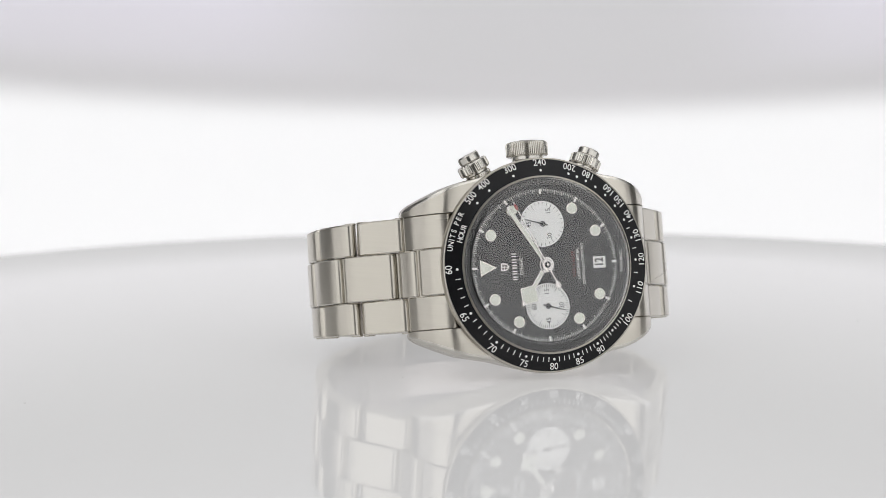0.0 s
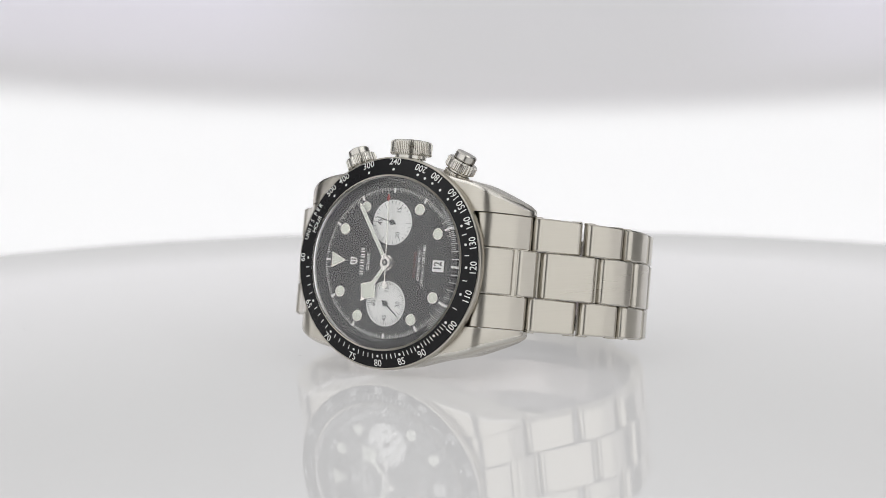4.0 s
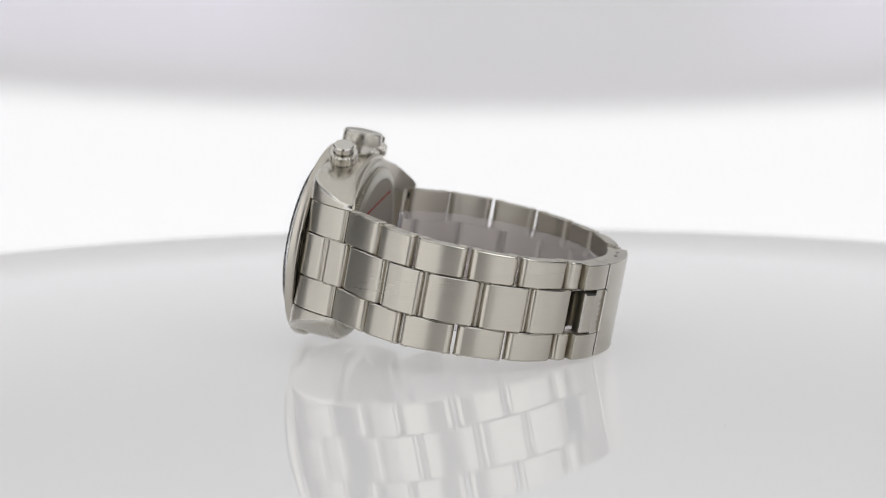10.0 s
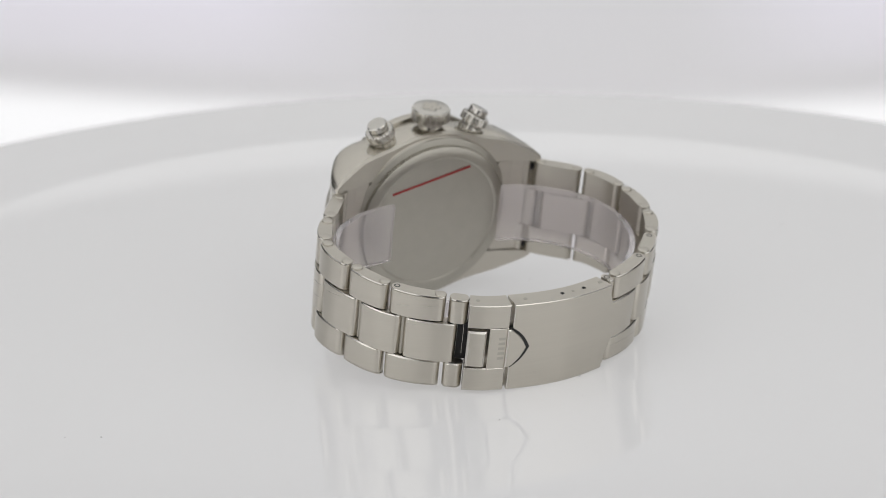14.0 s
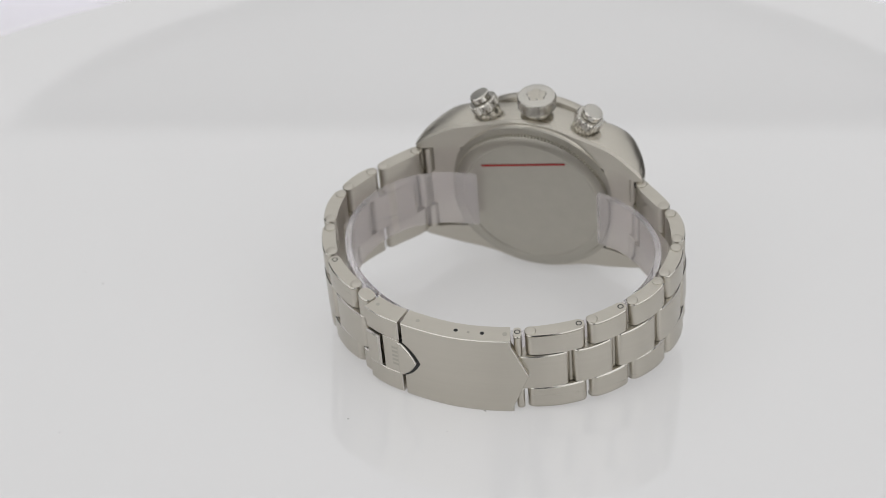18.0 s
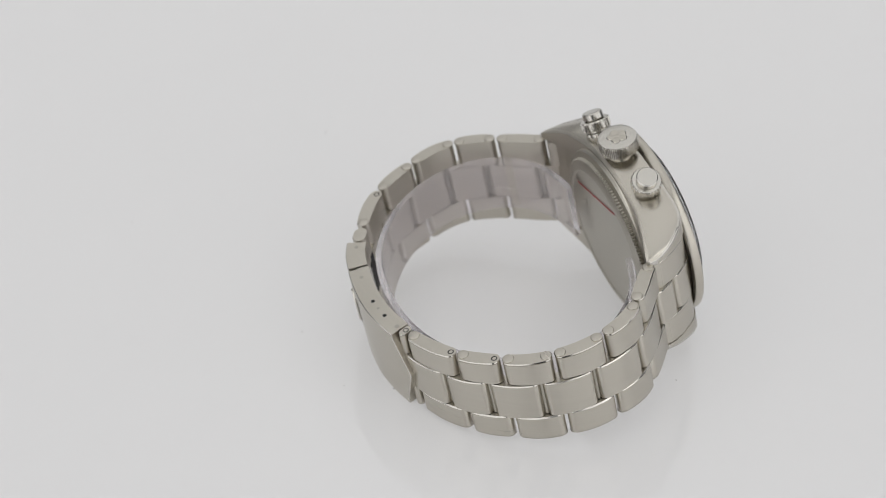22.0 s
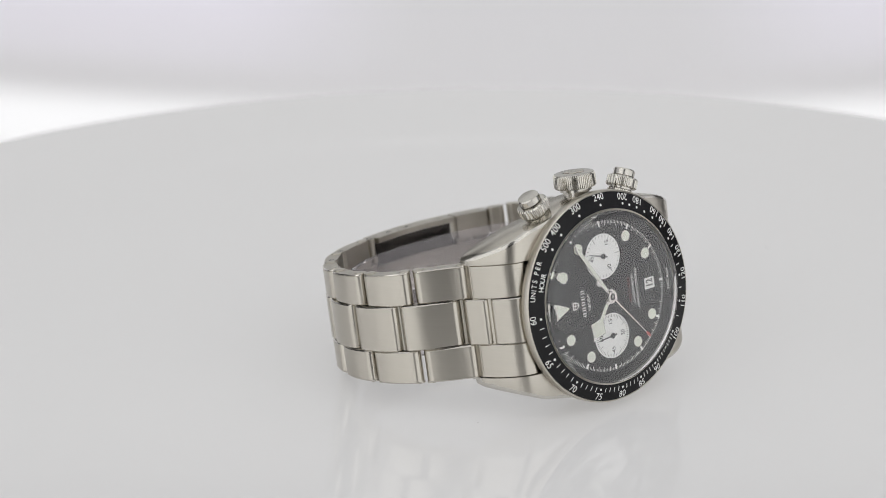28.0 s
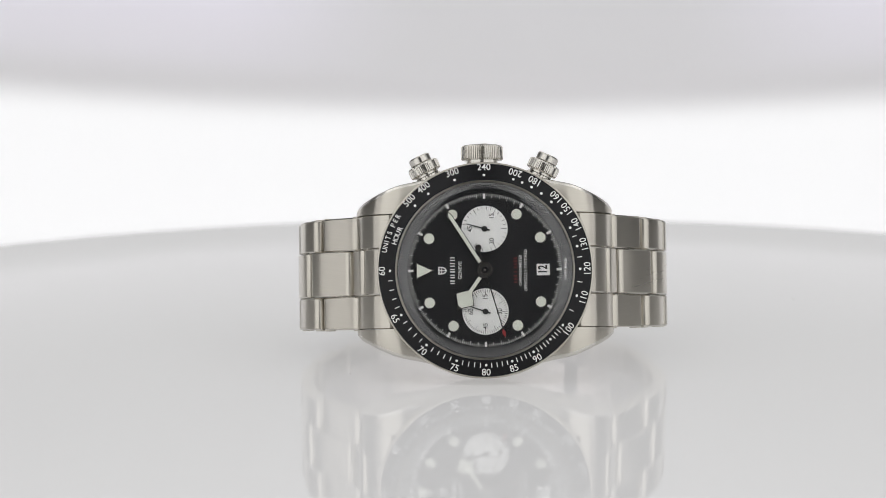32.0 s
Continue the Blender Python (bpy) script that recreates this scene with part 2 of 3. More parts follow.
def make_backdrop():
    """A bowed white sheet with painted glow that grades to pale grey above, on the camera's arm, and two unseen side
    sheets.
    """
    root = tagged(new("backdrop"), "white backdrop sheet with painted glow fading to pale lilac grey above", "backdrop", kind="structure")

    def sheet(radius, z0, z1, first, last, thick):
        bm = bmesh.new()
        n = 112
        rows = []
        angles = [radians(first + (last - first) * i / n) for i in range(n + 1)]
        for r in (radius, radius + thick):
            for z in (z0, z1):
                rows.append([bm.verts.new((r * math.sin(a), r * math.cos(a), z)) for a in angles])
        a, b, c, d = rows
        for i in range(n):
            for p, q in ((a, b), (d, c), (b, d), (c, a)):
                bm.faces.new((p[i], p[i + 1], q[i + 1], q[i]))
        for i in (0, n):
            bm.faces.new((a[i], b[i], d[i], c[i]))
        return bm

    part("glow_sheet", sheet(1.15, -0.42, 0.85, -50, 50, 0.004), GRADED, root, "white backdrop sheet, painted glow fading to pale grey at the top")
    # unseen side sheets, added so hands and crystal reflect something bright
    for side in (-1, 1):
        part("side_sheet", sheet(1.15, -0.42, 0.85, side * 86, side * 113, 0.004), GRADED, root, "unseen glowing side sheet added for reflections")
    return root


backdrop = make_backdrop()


def make_turntable():
    root = tagged(new("turntable"), "round glossy white acrylic turntable disc", "turntable")
    # nearly flat, with a margin that rises very slightly
    rise = [(0.150 + 0.0055 * k, 0.0013 * (k / 8) ** 2) for k in range(9)]
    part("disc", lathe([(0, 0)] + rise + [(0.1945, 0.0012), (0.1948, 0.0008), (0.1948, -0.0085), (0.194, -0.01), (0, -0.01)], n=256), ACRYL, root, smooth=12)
    part("pedestal", lathe([(0.05, -0.0101), (0.05, -1.18), (0.12, -1.19), (0.12, -1.2)], n=48), WALLS, root, "plain grey pedestal column")
    rnd = random.Random(4)
    for _ in range(16):
        r, a = 0.187 * math.sqrt(rnd.random()), rnd.random() * 6.28
        s = rnd.uniform(0.00009, 0.0002)
        bm = bmesh.new()
        bmesh.ops.create_icosphere(bm, subdivisions=1, radius=s)
        for v in bm.verts:
            v.co = Vector((v.co.x * rnd.uniform(0.7, 2.0), v.co.y, max(0, v.co.z * 0.6)))
        part("dust_speck", bm, DUST, root, place=pose(r * math.cos(a), r * math.sin(a), 0.00002, 0, 0, rnd.uniform(0, 360)))
    return root


turntable = make_turntable()

# ---- the wristwatch ----
watch = tagged(new("wristwatch"), "steel chronograph wristwatch with black dial, standing on its side", "wristwatch")


def make_case():
    """The round middle with two flanks that run out into the four lugs."""
    bm = bmesh.new()
    lathe([(0, 0.55), (17.8, 0.55), (18.6, 0.9), (19.0, 1.8), (19.2, 4.0), (19.2, 8.4), (18.8, 9.0), (0, 9.0)], UPY, 96, bm=bm)

    def smoothed(x, pts):
        """A curve through the points, level at the first."""
        xs, ys = (np.array(v, float) for v in zip(*pts))
        slope = np.gradient(ys, xs)
        slope[0] = 0.0
        k = int(np.clip(np.searchsorted(xs, x) - 1, 0, len(xs) - 2))
        h = xs[k + 1] - xs[k]
        u = (x - xs[k]) / h
        return float((1 + 2 * u) * (1 - u) ** 2 * ys[k] + u * (1 - u) ** 2 * h * slope[k] + u * u * (3 - 2 * u) * ys[k + 1] + u * u * (u - 1) * h * slope[k + 1])

    def out(x):
        x = abs(x)
        pts = ((0, 19.9), (4, 19.6), (7, 18.8), (10, 17.9), (13, 17.2), (17, 16.3), (20, 15.05), (22.5, 13.85), (24.0, 13.0), (24.9, 12.1))
        return smoothed(x, pts)

    def front(x):
        return smoothed(abs(x), ((0, 0.75), (14, 0.76), (17, 0.88), (19, 1.3), (20.6, 2.3), (22.5, 4.6), (24.0, 7.2), (24.9, 9.4)))

    def back(x):
        return smoothed(abs(x), ((0, 8.6), (12, 8.85), (18, 9.85), (22, 11.2), (24.9, 12.2)))

    xs = [-24.9, -24.6, -24.2] + [-24 + i * 0.5 for i in range(97)] + [24.2, 24.6, 24.9]
    for side in (1, -1):
        rings = []
        for x in xs:
            f, b, o, i = front(x), back(x), out(x), 11.05
            c = 0.7 if abs(x) < 24.5 else 0.35
            o = max(o, i + 1.0)
            end = 0.5 if abs(x) > 24.7 else 0.0
            ring = [(i, f + end), (o - c, f + end), (o - c * 0.25, f + c * 0.3 + end), (o, f + c + end), (o, b - c - end), (o - c * 0.6, b - end), (i, b - end)]
            rings.append([bm.verts.new((x, y, side * z)) for z, y in ring])
        for a, b in zip(rings, rings[1:]):
            for k in range(len(a)):
                j = (k + 1) % len(a)
                f = bm.faces.new((a[k], a[j], b[j], b[k]))
                f.material_index = 1 if k == 3 else 2 if k in (1, 2) else 0
        bm.faces.new(rings[0]).material_index = 2
        bm.faces.new(rings[-1][::-1]).material_index = 2
    return part("case", on_watch(bm), [CASE, FLANK, POLISH], watch, "satin steel case with four lugs")


make_case()


def make_bezel():
    ring = closed([(16.6, -1.9), (17.0, -2.0), (17.15, -1.75), (20.15, -0.95), (20.3, -1.05), (20.5, -0.95), (20.6, -0.7), (20.6, 0.6), (20.45, 0.82), (19.4, 0.86), (19.0, 0.4), (16.6, 0.3)])
    flip = pose(0, 0, 0, -90)
    bezel = part("bezel", on_watch(lathe(ring, flip, 192)), CASE, watch, "satin steel bezel ring")
    # solid black boxes; the slots' shade is in their colour
    for x, z in ((-15.6, 12.2), (-15.6, -12.2)):
        r = math.hypot(x, z)
        notch = box((19.2, 0.76, -0.8), (20.3, 0.95, 0.8))
        bmesh.ops.rotate(notch, matrix=Matrix.Rotation(-math.atan2(z, x), 3, "Y"), verts=notch.verts)
        part("notch", on_watch(notch), GAP_SHADE, bezel, "dark block painting the slot shade under the bezel", smooth=0)
    insert = closed([(17.1, -1.95), (20.2, -1.12), (20.2, -0.8), (17.1, -1.6)])
    part("insert", on_watch(lathe(insert, flip, 192)), BLACK, bezel, "matt black tachymeter insert")
    slope = math.degrees(math.atan2(0.83, 3.1))

    def top(r):
        return -1.95 + (r - 17.1) * 0.83 / 3.1 - 0.03

    def spot(h, r, inward=False):
        """A frame on the insert: local y outward (or inward), local z to the viewer."""
        m = Matrix.Translation(clock(h, r, top(r))) @ Matrix.Rotation(radians(h), 4, "Y") @ FACE @ pose(0, 0, 0, 0, 0, 90)
        m = m @ pose(0, 0, 0, -slope)
        return m @ pose(0, 0, 0, 0, 0, 180) if inward else m

    angle = lambda v: 360 * 60 / v % 360
    for v in (60, 240, 300, 400, 500):
        part("numeral", on_watch(lettering(str(v), 1.9, spot(angle(v), 19.55), 0.92)), WHITE, bezel, smooth=0)
    for v in (65, 70, 75, 80, 85, 90, 100, 110, 120, 130, 140, 150, 160, 180, 200):
        part("numeral", on_watch(lettering(str(v), 1.9, spot(angle(v), 19.45, True), 0.92)), WHITE, bezel, smooth=0)
    for text, mid, r in (("UNITS PER", 22.0, 19.4), ("HOUR", 22.0, 17.9)):
        wide = [0.55 if c in "I " else 1.0 for c in text]
        h = mid - sum(wide) * 1.45
        words = bmesh.new()
        for c, w in zip(text, wide):
            if c != " ":
                one = lettering(c, 1.45, spot(h + w * 1.45, r), 0.9)
                data = bpy.data.meshes.new("letter")
                one.to_mesh(data)
                one.free()
                words.from_mesh(data)
                bpy.data.meshes.remove(data)
            h += w * 2.9
        part("lettering", on_watch(words), WHITE, bezel, smooth=0)
    for v in list(range(60, 105, 5)) + [110, 120, 130, 140, 150, 160, 170, 180, 190, 200, 240, 300, 400, 500]:
        bm = bmesh.new()
        bmesh.ops.create_circle(bm, cap_ends=True, segments=14, radius=0.26)
        bmesh.ops.transform(bm, matrix=spot(angle(v), 18.05), verts=bm.verts)
        part("dot", on_watch(bm), WHITE, bezel, smooth=0)
    for v in [u for u in range(61, 100) if u % 5] + [105, 115, 125, 135]:
        bm = bmesh.new()
        bmesh.ops.create_grid(bm, x_segments=1, y_segments=1, size=0.5)
        bmesh.ops.transform(bm, matrix=spot(angle(v), 18.1) @ Matrix.Diagonal((0.16, 0.95, 1, 1)), verts=bm.verts)
        part("tick", on_watch(bm), WHITE, bezel, smooth=0)


make_bezel()


def make_dial():
    flip = pose(0, 0, 0, -90)
    dial = part("dial", on_watch(lathe([(0, 0.0), (14.9, 0.0), (14.9, 0.5), (0, 0.5)], flip, 96)), DIAL, watch, "black dial")
    part("flange", on_watch(lathe(closed([(14.85, 0.0), (16.3, -1.15), (16.7, -1.15), (16.7, 0.25), (14.85, 0.25)]), flip, 192)), FLANGE, dial, "black inner flange ring")
    for z in (7.87, -7.87):
        sub = part("subdial", on_watch(prism(disc_points(0, z, 4.4, 48), -0.02, 0.2)), PAPER, dial, "silvery white subdial", smooth=0)
        for k in range(60 if z < 0 else 30):
            a = 2 * math.pi * k / (60 if z < 0 else 30)
            long = 1.1 if k % 5 == 0 else 0.5
            bm = bmesh.new()
            r0, r1, w = 4.2 - long, 4.2, 0.045
            u, v = Vector((-math.cos(a), math.sin(a))), Vector((math.sin(a), math.cos(a)))
            bm.faces.new([bm.verts.new((p.x, -0.035, p.y + z)) for p in (u * r0 - v * w, u * r1 - v * w, u * r1 + v * w, u * r0 + v * w)])
            part("tick", on_watch(bm), INK, sub, smooth=0)
        marks = ((15, 90), (30, 180), (45, 270), (60, 0)) if z < 0 else ((15, 120), (30, 240), (45, 0))
        for value, h in marks:
            p = clock(h, 2.75)
            part("numeral", on_watch(lettering(str(value), 1.35, facing(p.x, -0.04, p.z + z, 90), 0.9)), INK, sub, smooth=0)
    for h in (30, 60, 120, 150, 210, 240, 300, 330):
        p = clock(h, 12.2)
        plot = part("hour_marker", on_watch(prism(disc_points(p.x, p.z, 1.12), -0.30, 0.0)), POLISH, dial, "round hour marker with polished rim", smooth=40)
        part("lume", on_watch(prism(disc_points(p.x, p.z, 0.98), -0.33, -0.29)), LUME, plot, smooth=40)
    tri = [(-13.1, -1.6), (-13.1, 1.6), (-9.7, 0)]
    plot = part("triangle_marker", on_watch(prism(tri, -0.30, 0.0)), POLISH, dial, "triangular twelve o'clock marker", smooth=0)
    part("lume", on_watch(prism([(-12.92, -1.32), (-12.92, 1.32), (-10.05, 0)], -0.33, -0.29)), LUME, plot, smooth=0)
    # minute track, four ticks to the second mark
    bm = bmesh.new()
    for k in range(240):
        long, w = (1.0, 0.10) if k % 20 == 0 else (0.85, 0.065) if k % 4 == 0 else (0.5, 0.045)
        if k % 20 == 0:
            w = 0.22
        a = radians(k * 1.5)
        u, v = Vector((-math.cos(a), math.sin(a))), Vector((math.sin(a), math.cos(a)))
        r1, r0 = 14.6, 14.6 - long
        bm.faces.new([bm.verts.new((p.x, -0.012, p.y)) for p in (u * r0 - v * w, u * r1 - v * w, u * r1 + v * w, u * r0 + v * w)])
    part("minute_track", on_watch(bm), WHITE, dial, "white printed minute track", smooth=0)
    # date
    window = part("date_window", on_watch(prism([(9.8, -1.1), (12.3, -1.1), (12.3, 1.1), (9.8, 1.1)], -0.05, 0.1)), PAPER, dial, "white date window", smooth=0)
    part("numeral", on_watch(lettering("12", 2.35, facing(11.05, -0.06, 0, 90), 0.72, 0.03)), INK, window, smooth=0)
    # words
    for text, size, x, z, m, s in (("GENEVE", 0.95, -4.75, 0, WHITE, 1.0), ("CHRONOMETER", 0.83, 6.75, -0.1, WHITE, 0.95), ("OFFICIALLY CERTIFIED", 0.83, 7.75, -0.1, WHITE, 0.95), ("SWISS MADE", 0.8, 15.3, 0, WHITE, 0.95)):
        part("lettering", on_watch(lettering(text, size, facing(x, -0.012 if x < 15 else -0.75, z, 90), s)), m, dial, smooth=0)
    for z in (-2.35, -1.75, -1.15, -0.35, 0.45, 1.05, 1.65, 2.2):
        part("print_bar", on_watch(prism([(5.45, z - 0.15), (6.1, z - 0.15), (6.1, z + 0.15), (5.45, z + 0.15)], -0.012, 0.0)), DARKRED, dial, "dark red printed bar", smooth=0)
    for k in range(5):
        for d in (-0.27, 0.2):
            z = -2.2 + k * 1.1 + d
            part("print_bar", on_watch(prism([(-6.62, z - 0.11), (-5.72, z - 0.11), (-5.72, z + 0.11), (-6.62, z + 0.11)], -0.012, 0.0)), WHITE, dial, "white printed bar", smooth=0)
    shield = [(-8.9, -0.75), (-8.9, 0.75), (-8.0, 0.72), (-7.45, 0.4), (-7.2, 0), (-7.45, -0.4), (-8.0, -0.72)]
    part("emblem", on_watch(prism(shield, -0.03, 0.0)), WHITE, dial, "small white shield shape", smooth=0)
    part("emblem_field", on_watch(prism([(-8.05 + (x + 8.05) * 0.68, z * 0.68) for x, z in shield], -0.045, -0.01)), DIAL, dial, "black field of the shield", smooth=0)
    for x0, x1, z0, z1 in ((-8.75, -7.5, -0.09, 0.09), (-8.35, -8.2, -0.55, 0.55)):
        part("emblem_bar", on_watch(prism([(x0, z0), (x1, z0), (x1, z1), (x0, z1)], -0.06, -0.04)), WHITE, dial, "thin white bar on the shield", smooth=0)
    return dial


make_dial()


def hand_part(name, outline, y, m, label, z=0.0, thick=0.18, hub=0.0, hub_y=0.0, inlay=None, tip=None):
    """A hand that points to twelve, turning about its own origin."""
    bm = prism([(x, v) for x, v in outline], -thick, 0)
    if hub:
        prism(disc_points(0, 0, hub, 32), -thick - hub_y, 0.02, bm)
    scale = Matrix.Scale(MM, 4)
    bmesh.ops.transform(bm, matrix=scale, verts=bm.verts)
    base = WATCH @ Matrix.Translation((0, y * MM, z * MM))
    ob = part(name, bm, m, watch, label, place=base, smooth=0)
    for nm, shape, mm in ([("lume", inlay, LUME)] if inlay else []) + ([("tip", tip, RED)] if tip else []):
        bm = prism(shape, -thick - 0.03, -thick + 0.05)
        bmesh.ops.transform(bm, matrix=scale, verts=bm.verts)
        part(nm, bm, mm, ob, smooth=0)
    return ob, base


def turned(base, h):
    return base @ Matrix.Rotation(radians(h), 4, "Y")


HOUR = [(1.2, 0.45), (-4.9, 0.45), (-6.75, 2.15), (-8.5, 0.55), (-9.5, 0.0), (-8.5, -0.55), (-6.75, -2.15), (-4.9, -0.45), (1.2, -0.45)]
hour, base = hand_part("hour_hand", HOUR, -0.55, HANDS, "polished hour hand with square cream tip", inlay=[(-1.7, 0.34), (-4.95, 0.34), (-6.75, 1.95), (-8.45, 0.42), (-8.45, -0.42), (-6.75, -1.95), (-4.95, -0.34), (-1.7, -0.34)], hub=1.5)
hour.matrix_basis = turned(base, 304.8)
MINUTE = [(1.5, 0.42), (-12.4, 0.42), (-13.6, 0.0), (-12.4, -0.42), (1.5, -0.42)]
minute, base = hand_part("minute_hand", MINUTE, -0.85, HANDS, "polished minute hand with cream strip", inlay=[(-1.8, 0.33), (-12.3, 0.33), (-12.9, 0), (-12.3, -0.33), (-1.8, -0.33)], hub=1.45)
minute.matrix_basis = turned(base, 57.6)
SECOND = [(5.0, 0.2), (4.7, 0.55), (4.2, 0.6), (3.8, 0.3), (3.6, 0.13), (-13.6, 0.1), (-13.6, -0.1), (3.6, -0.13), (3.8, -0.3), (4.2, -0.6), (4.7, -0.55), (5.0, -0.2)]
second, SECOND_BASE = hand_part("seconds_hand", SECOND, -1.15, HANDS, "thin polished centre seconds hand with red tip", hub=1.1, hub_y=0.25, tip=[(-11.8, 0.1), (-12.4, 0.34), (-13.2, 0.1), (-13.2, -0.1), (-12.4, -0.34), (-11.8, -0.1)])
# black disc that paints the dark reflection in the polished hub
bm = prism(disc_points(0, 0, 0.62, 24), -0.46, -0.42)
bmesh.ops.transform(bm, matrix=Matrix.Scale(MM, 4), verts=bm.verts)
cap = part("hub_cap", bm, BLACK, second, "hub centre with its dark reflection painted black", smooth=0)
bm = prism(disc_points(0, 0, 0.22, 16), -0.5, -0.45)
bmesh.ops.transform(bm, matrix=Matrix.Scale(MM, 4), verts=bm.verts)
part("pin", bm, POLISH, cap, smooth=0)
SMALL = [(1.0, 0.16), (-3.6, 0.07), (-3.6, -0.07), (1.0, -0.16)]
counter, base = hand_part("counter_hand", SMALL, -0.2, INK, "small black counter hand", z=7.87, hub=0.55, thick=0.1)
counter.matrix_basis = turned(base, 15.5)
small, SMALL_BASE = hand_part("small_seconds_hand", SMALL, -0.2, INK, "small black running seconds hand", z=-7.87, hub=0.55, thick=0.1)


def make_crystal():
    flip = pose(0, 0, 0, -90)
    # a thick, slightly domed shell on an upright wall with a rounded shoulder
    radii = (15.2, 14, 13, 12, 10.5, 9, 7.5, 6, 4.5, 3, 1.5, 0)
    outer = [(16.7, -1.2), (16.68, -2.3), (16.6, -2.6), (16.35, -2.9), (16.0, -3.1), (15.6, -3.22)] + [(r, -3.3 - 0.5 * (1 - (r / 15.2) ** 2)) for r in radii]
    inner = [(r, -2.3 - 0.5 * (1 - (r / 15.2) ** 2)) for r in radii[::-1]] + [(16.0, -2.1), (16.25, -1.85), (16.35, -1.2)]
    bm = lathe(closed(outer + inner), flip, 160)
    bmesh.ops.remove_doubles(bm, verts=bm.verts, dist=0.001)
    ob = part("crystal", on_watch(bm), GLASS, watch, "domed clear sapphire crystal", smooth=50)
    ob.visible_shadow = False


make_crystal()


def make_caseback():
    flip = pose(0, 0, 0, -90)
    back = part("caseback", on_watch(lathe([(18.9, 8.8), (18.7, 9.3), (17.8, 9.5), (17.5, 9.6), (17.5, 10.15), (17.2, 10.38), (15.3, 10.95), (15.0, 10.9), (14.8, 10.72), (14.5, 10.7), (0, 10.74)], flip, 600, 0.022, (3, 4))), BACKSTEEL, watch, "matt steel screw-down caseback with ribbed edge")
    w = Vector((0.05, 0, 0.26))
    a, b = Vector((10.7, 10.78, 7.96)), Vector((-7.8, 10.78, 11.9))
    bm = bmesh.new()
    bm.faces.new([bm.verts.new(v) for v in (a - w, b - w, b + w, a + w)])
    part("red_stripe", on_watch(bm), RED, back, "thin red stripe on the protective sticker", smooth=0)


make_caseback()


def make_crown():
    m = Matrix.Translation((-0.3, 4.6, 0))
    prof = [(0, 19.0), (2.6, 19.0), (2.6, 20.6), (3.1, 20.7), (3.1, 21.3), (3.85, 21.35), (4.12, 21.6), (4.12, 23.75), (3.85, 24.15), (3.3, 24.3), (0, 24.3)]
    crown = part("crown", on_watch(lathe(prof, m, 248, 0.06, (6, 7))), POLISH, watch, "ribbed steel winding crown", smooth=25)
    bm = bmesh.new()
    for k in range(5):
        a = 2 * math.pi * k / 5
        lathe([(0.95, 0), (0.8, 0.14), (0, 0.18)], m @ Matrix.Translation((1.25 * math.cos(a), 1.25 * math.sin(a), 24.34)), 16, bm=bm)
    lathe([(0.7, 0), (0.55, 0.16), (0, 0.2)], m @ Matrix.Translation((0, 0, 24.34)), 16, bm=bm)
    part("crown_relief", on_watch(bm), FLANK, crown, "raised flower shape")
    for s in (-1, 1):
        turn = Matrix.Translation((s * 9.35, 4.4, 15.5)) @ pose(0, 0, 0, 0, s * 26)
        push = part("pusher", on_watch(lathe([(0, 0), (2.1, 0), (2.1, 3.4), (2.3, 3.4), (2.3, 3.8), (1.9, 3.8), (1.9, 5.9), (2.05, 5.95), (2.15, 6.1), (2.15, 7.15), (1.95, 7.4), (1.2, 7.45), (0, 7.45)], turn, 48)), POLISH, watch, "polished chronograph pusher", smooth=30)
        part("screw_collar", on_watch(lathe([(2.0, 3.7), (2.8, 3.75), (3.1, 4.0), (3.1, 5.5), (2.8, 5.8), (2.0, 5.85)], turn, 104, 0.07, (2, 3))), POLISH, push, "knurled screw-down collar", smooth=25)
        part("lower_collar", on_watch(lathe([(1.8, 1.5), (2.4, 1.6), (2.55, 1.8), (2.55, 3.2), (2.0, 3.4)], turn, 72, 0.08, (2, 3))), POLISH, push, smooth=25)


make_crown()

# ---- the bracelet ----
# outline of the band's outside, seen from the crown: six knots a side and the clasp
KNOTS = [(-17.6, 0.9), (-20.6, 2.2), (-23.6, 6.2), (-26.4, 11.5), (-35.2, 20.0), (-38.0, 31), (-35.8, 41.8), (-29.6, 50.6), (-22.2, 56.8), (-11.4, 61.3), (0, 63.0), (11.6, 61.6), (19.0, 58.9), (29.6, 51.4), (34.9, 42.5), (37.3, 31.4), (34.0, 22.2), (26.4, 12.4), (23.6, 6.4), (20.6, 2.2), (17.6, 0.9)]


def spline(knots, steps=24):
    pts = []
    ext = [knots[0]] + list(knots) + [knots[-1]]
    for k in range(1, len(ext) - 2):
        p0, p1, p2, p3 = (np.array(ext[k + d], float) for d in (-1, 0, 1, 2))
        for i in range(steps):
            t = i / steps
            pts.append(0.5 * (2 * p1 + (p2 - p0) * t + (2 * p0 - 5 * p1 + 4 * p2 - p3) * t * t + (3 * p1 - p0 - 3 * p2 + p3) * t ** 3))
    return np.array(pts + [np.array(knots[-1], float)])


CURVE = spline(KNOTS)
ARC = np.concatenate([[0], np.cumsum(np.linalg.norm(np.diff(CURVE, axis=0), axis=1))])
KNOT_ARC = [float(ARC[k * 24]) for k in range(len(KNOTS))]


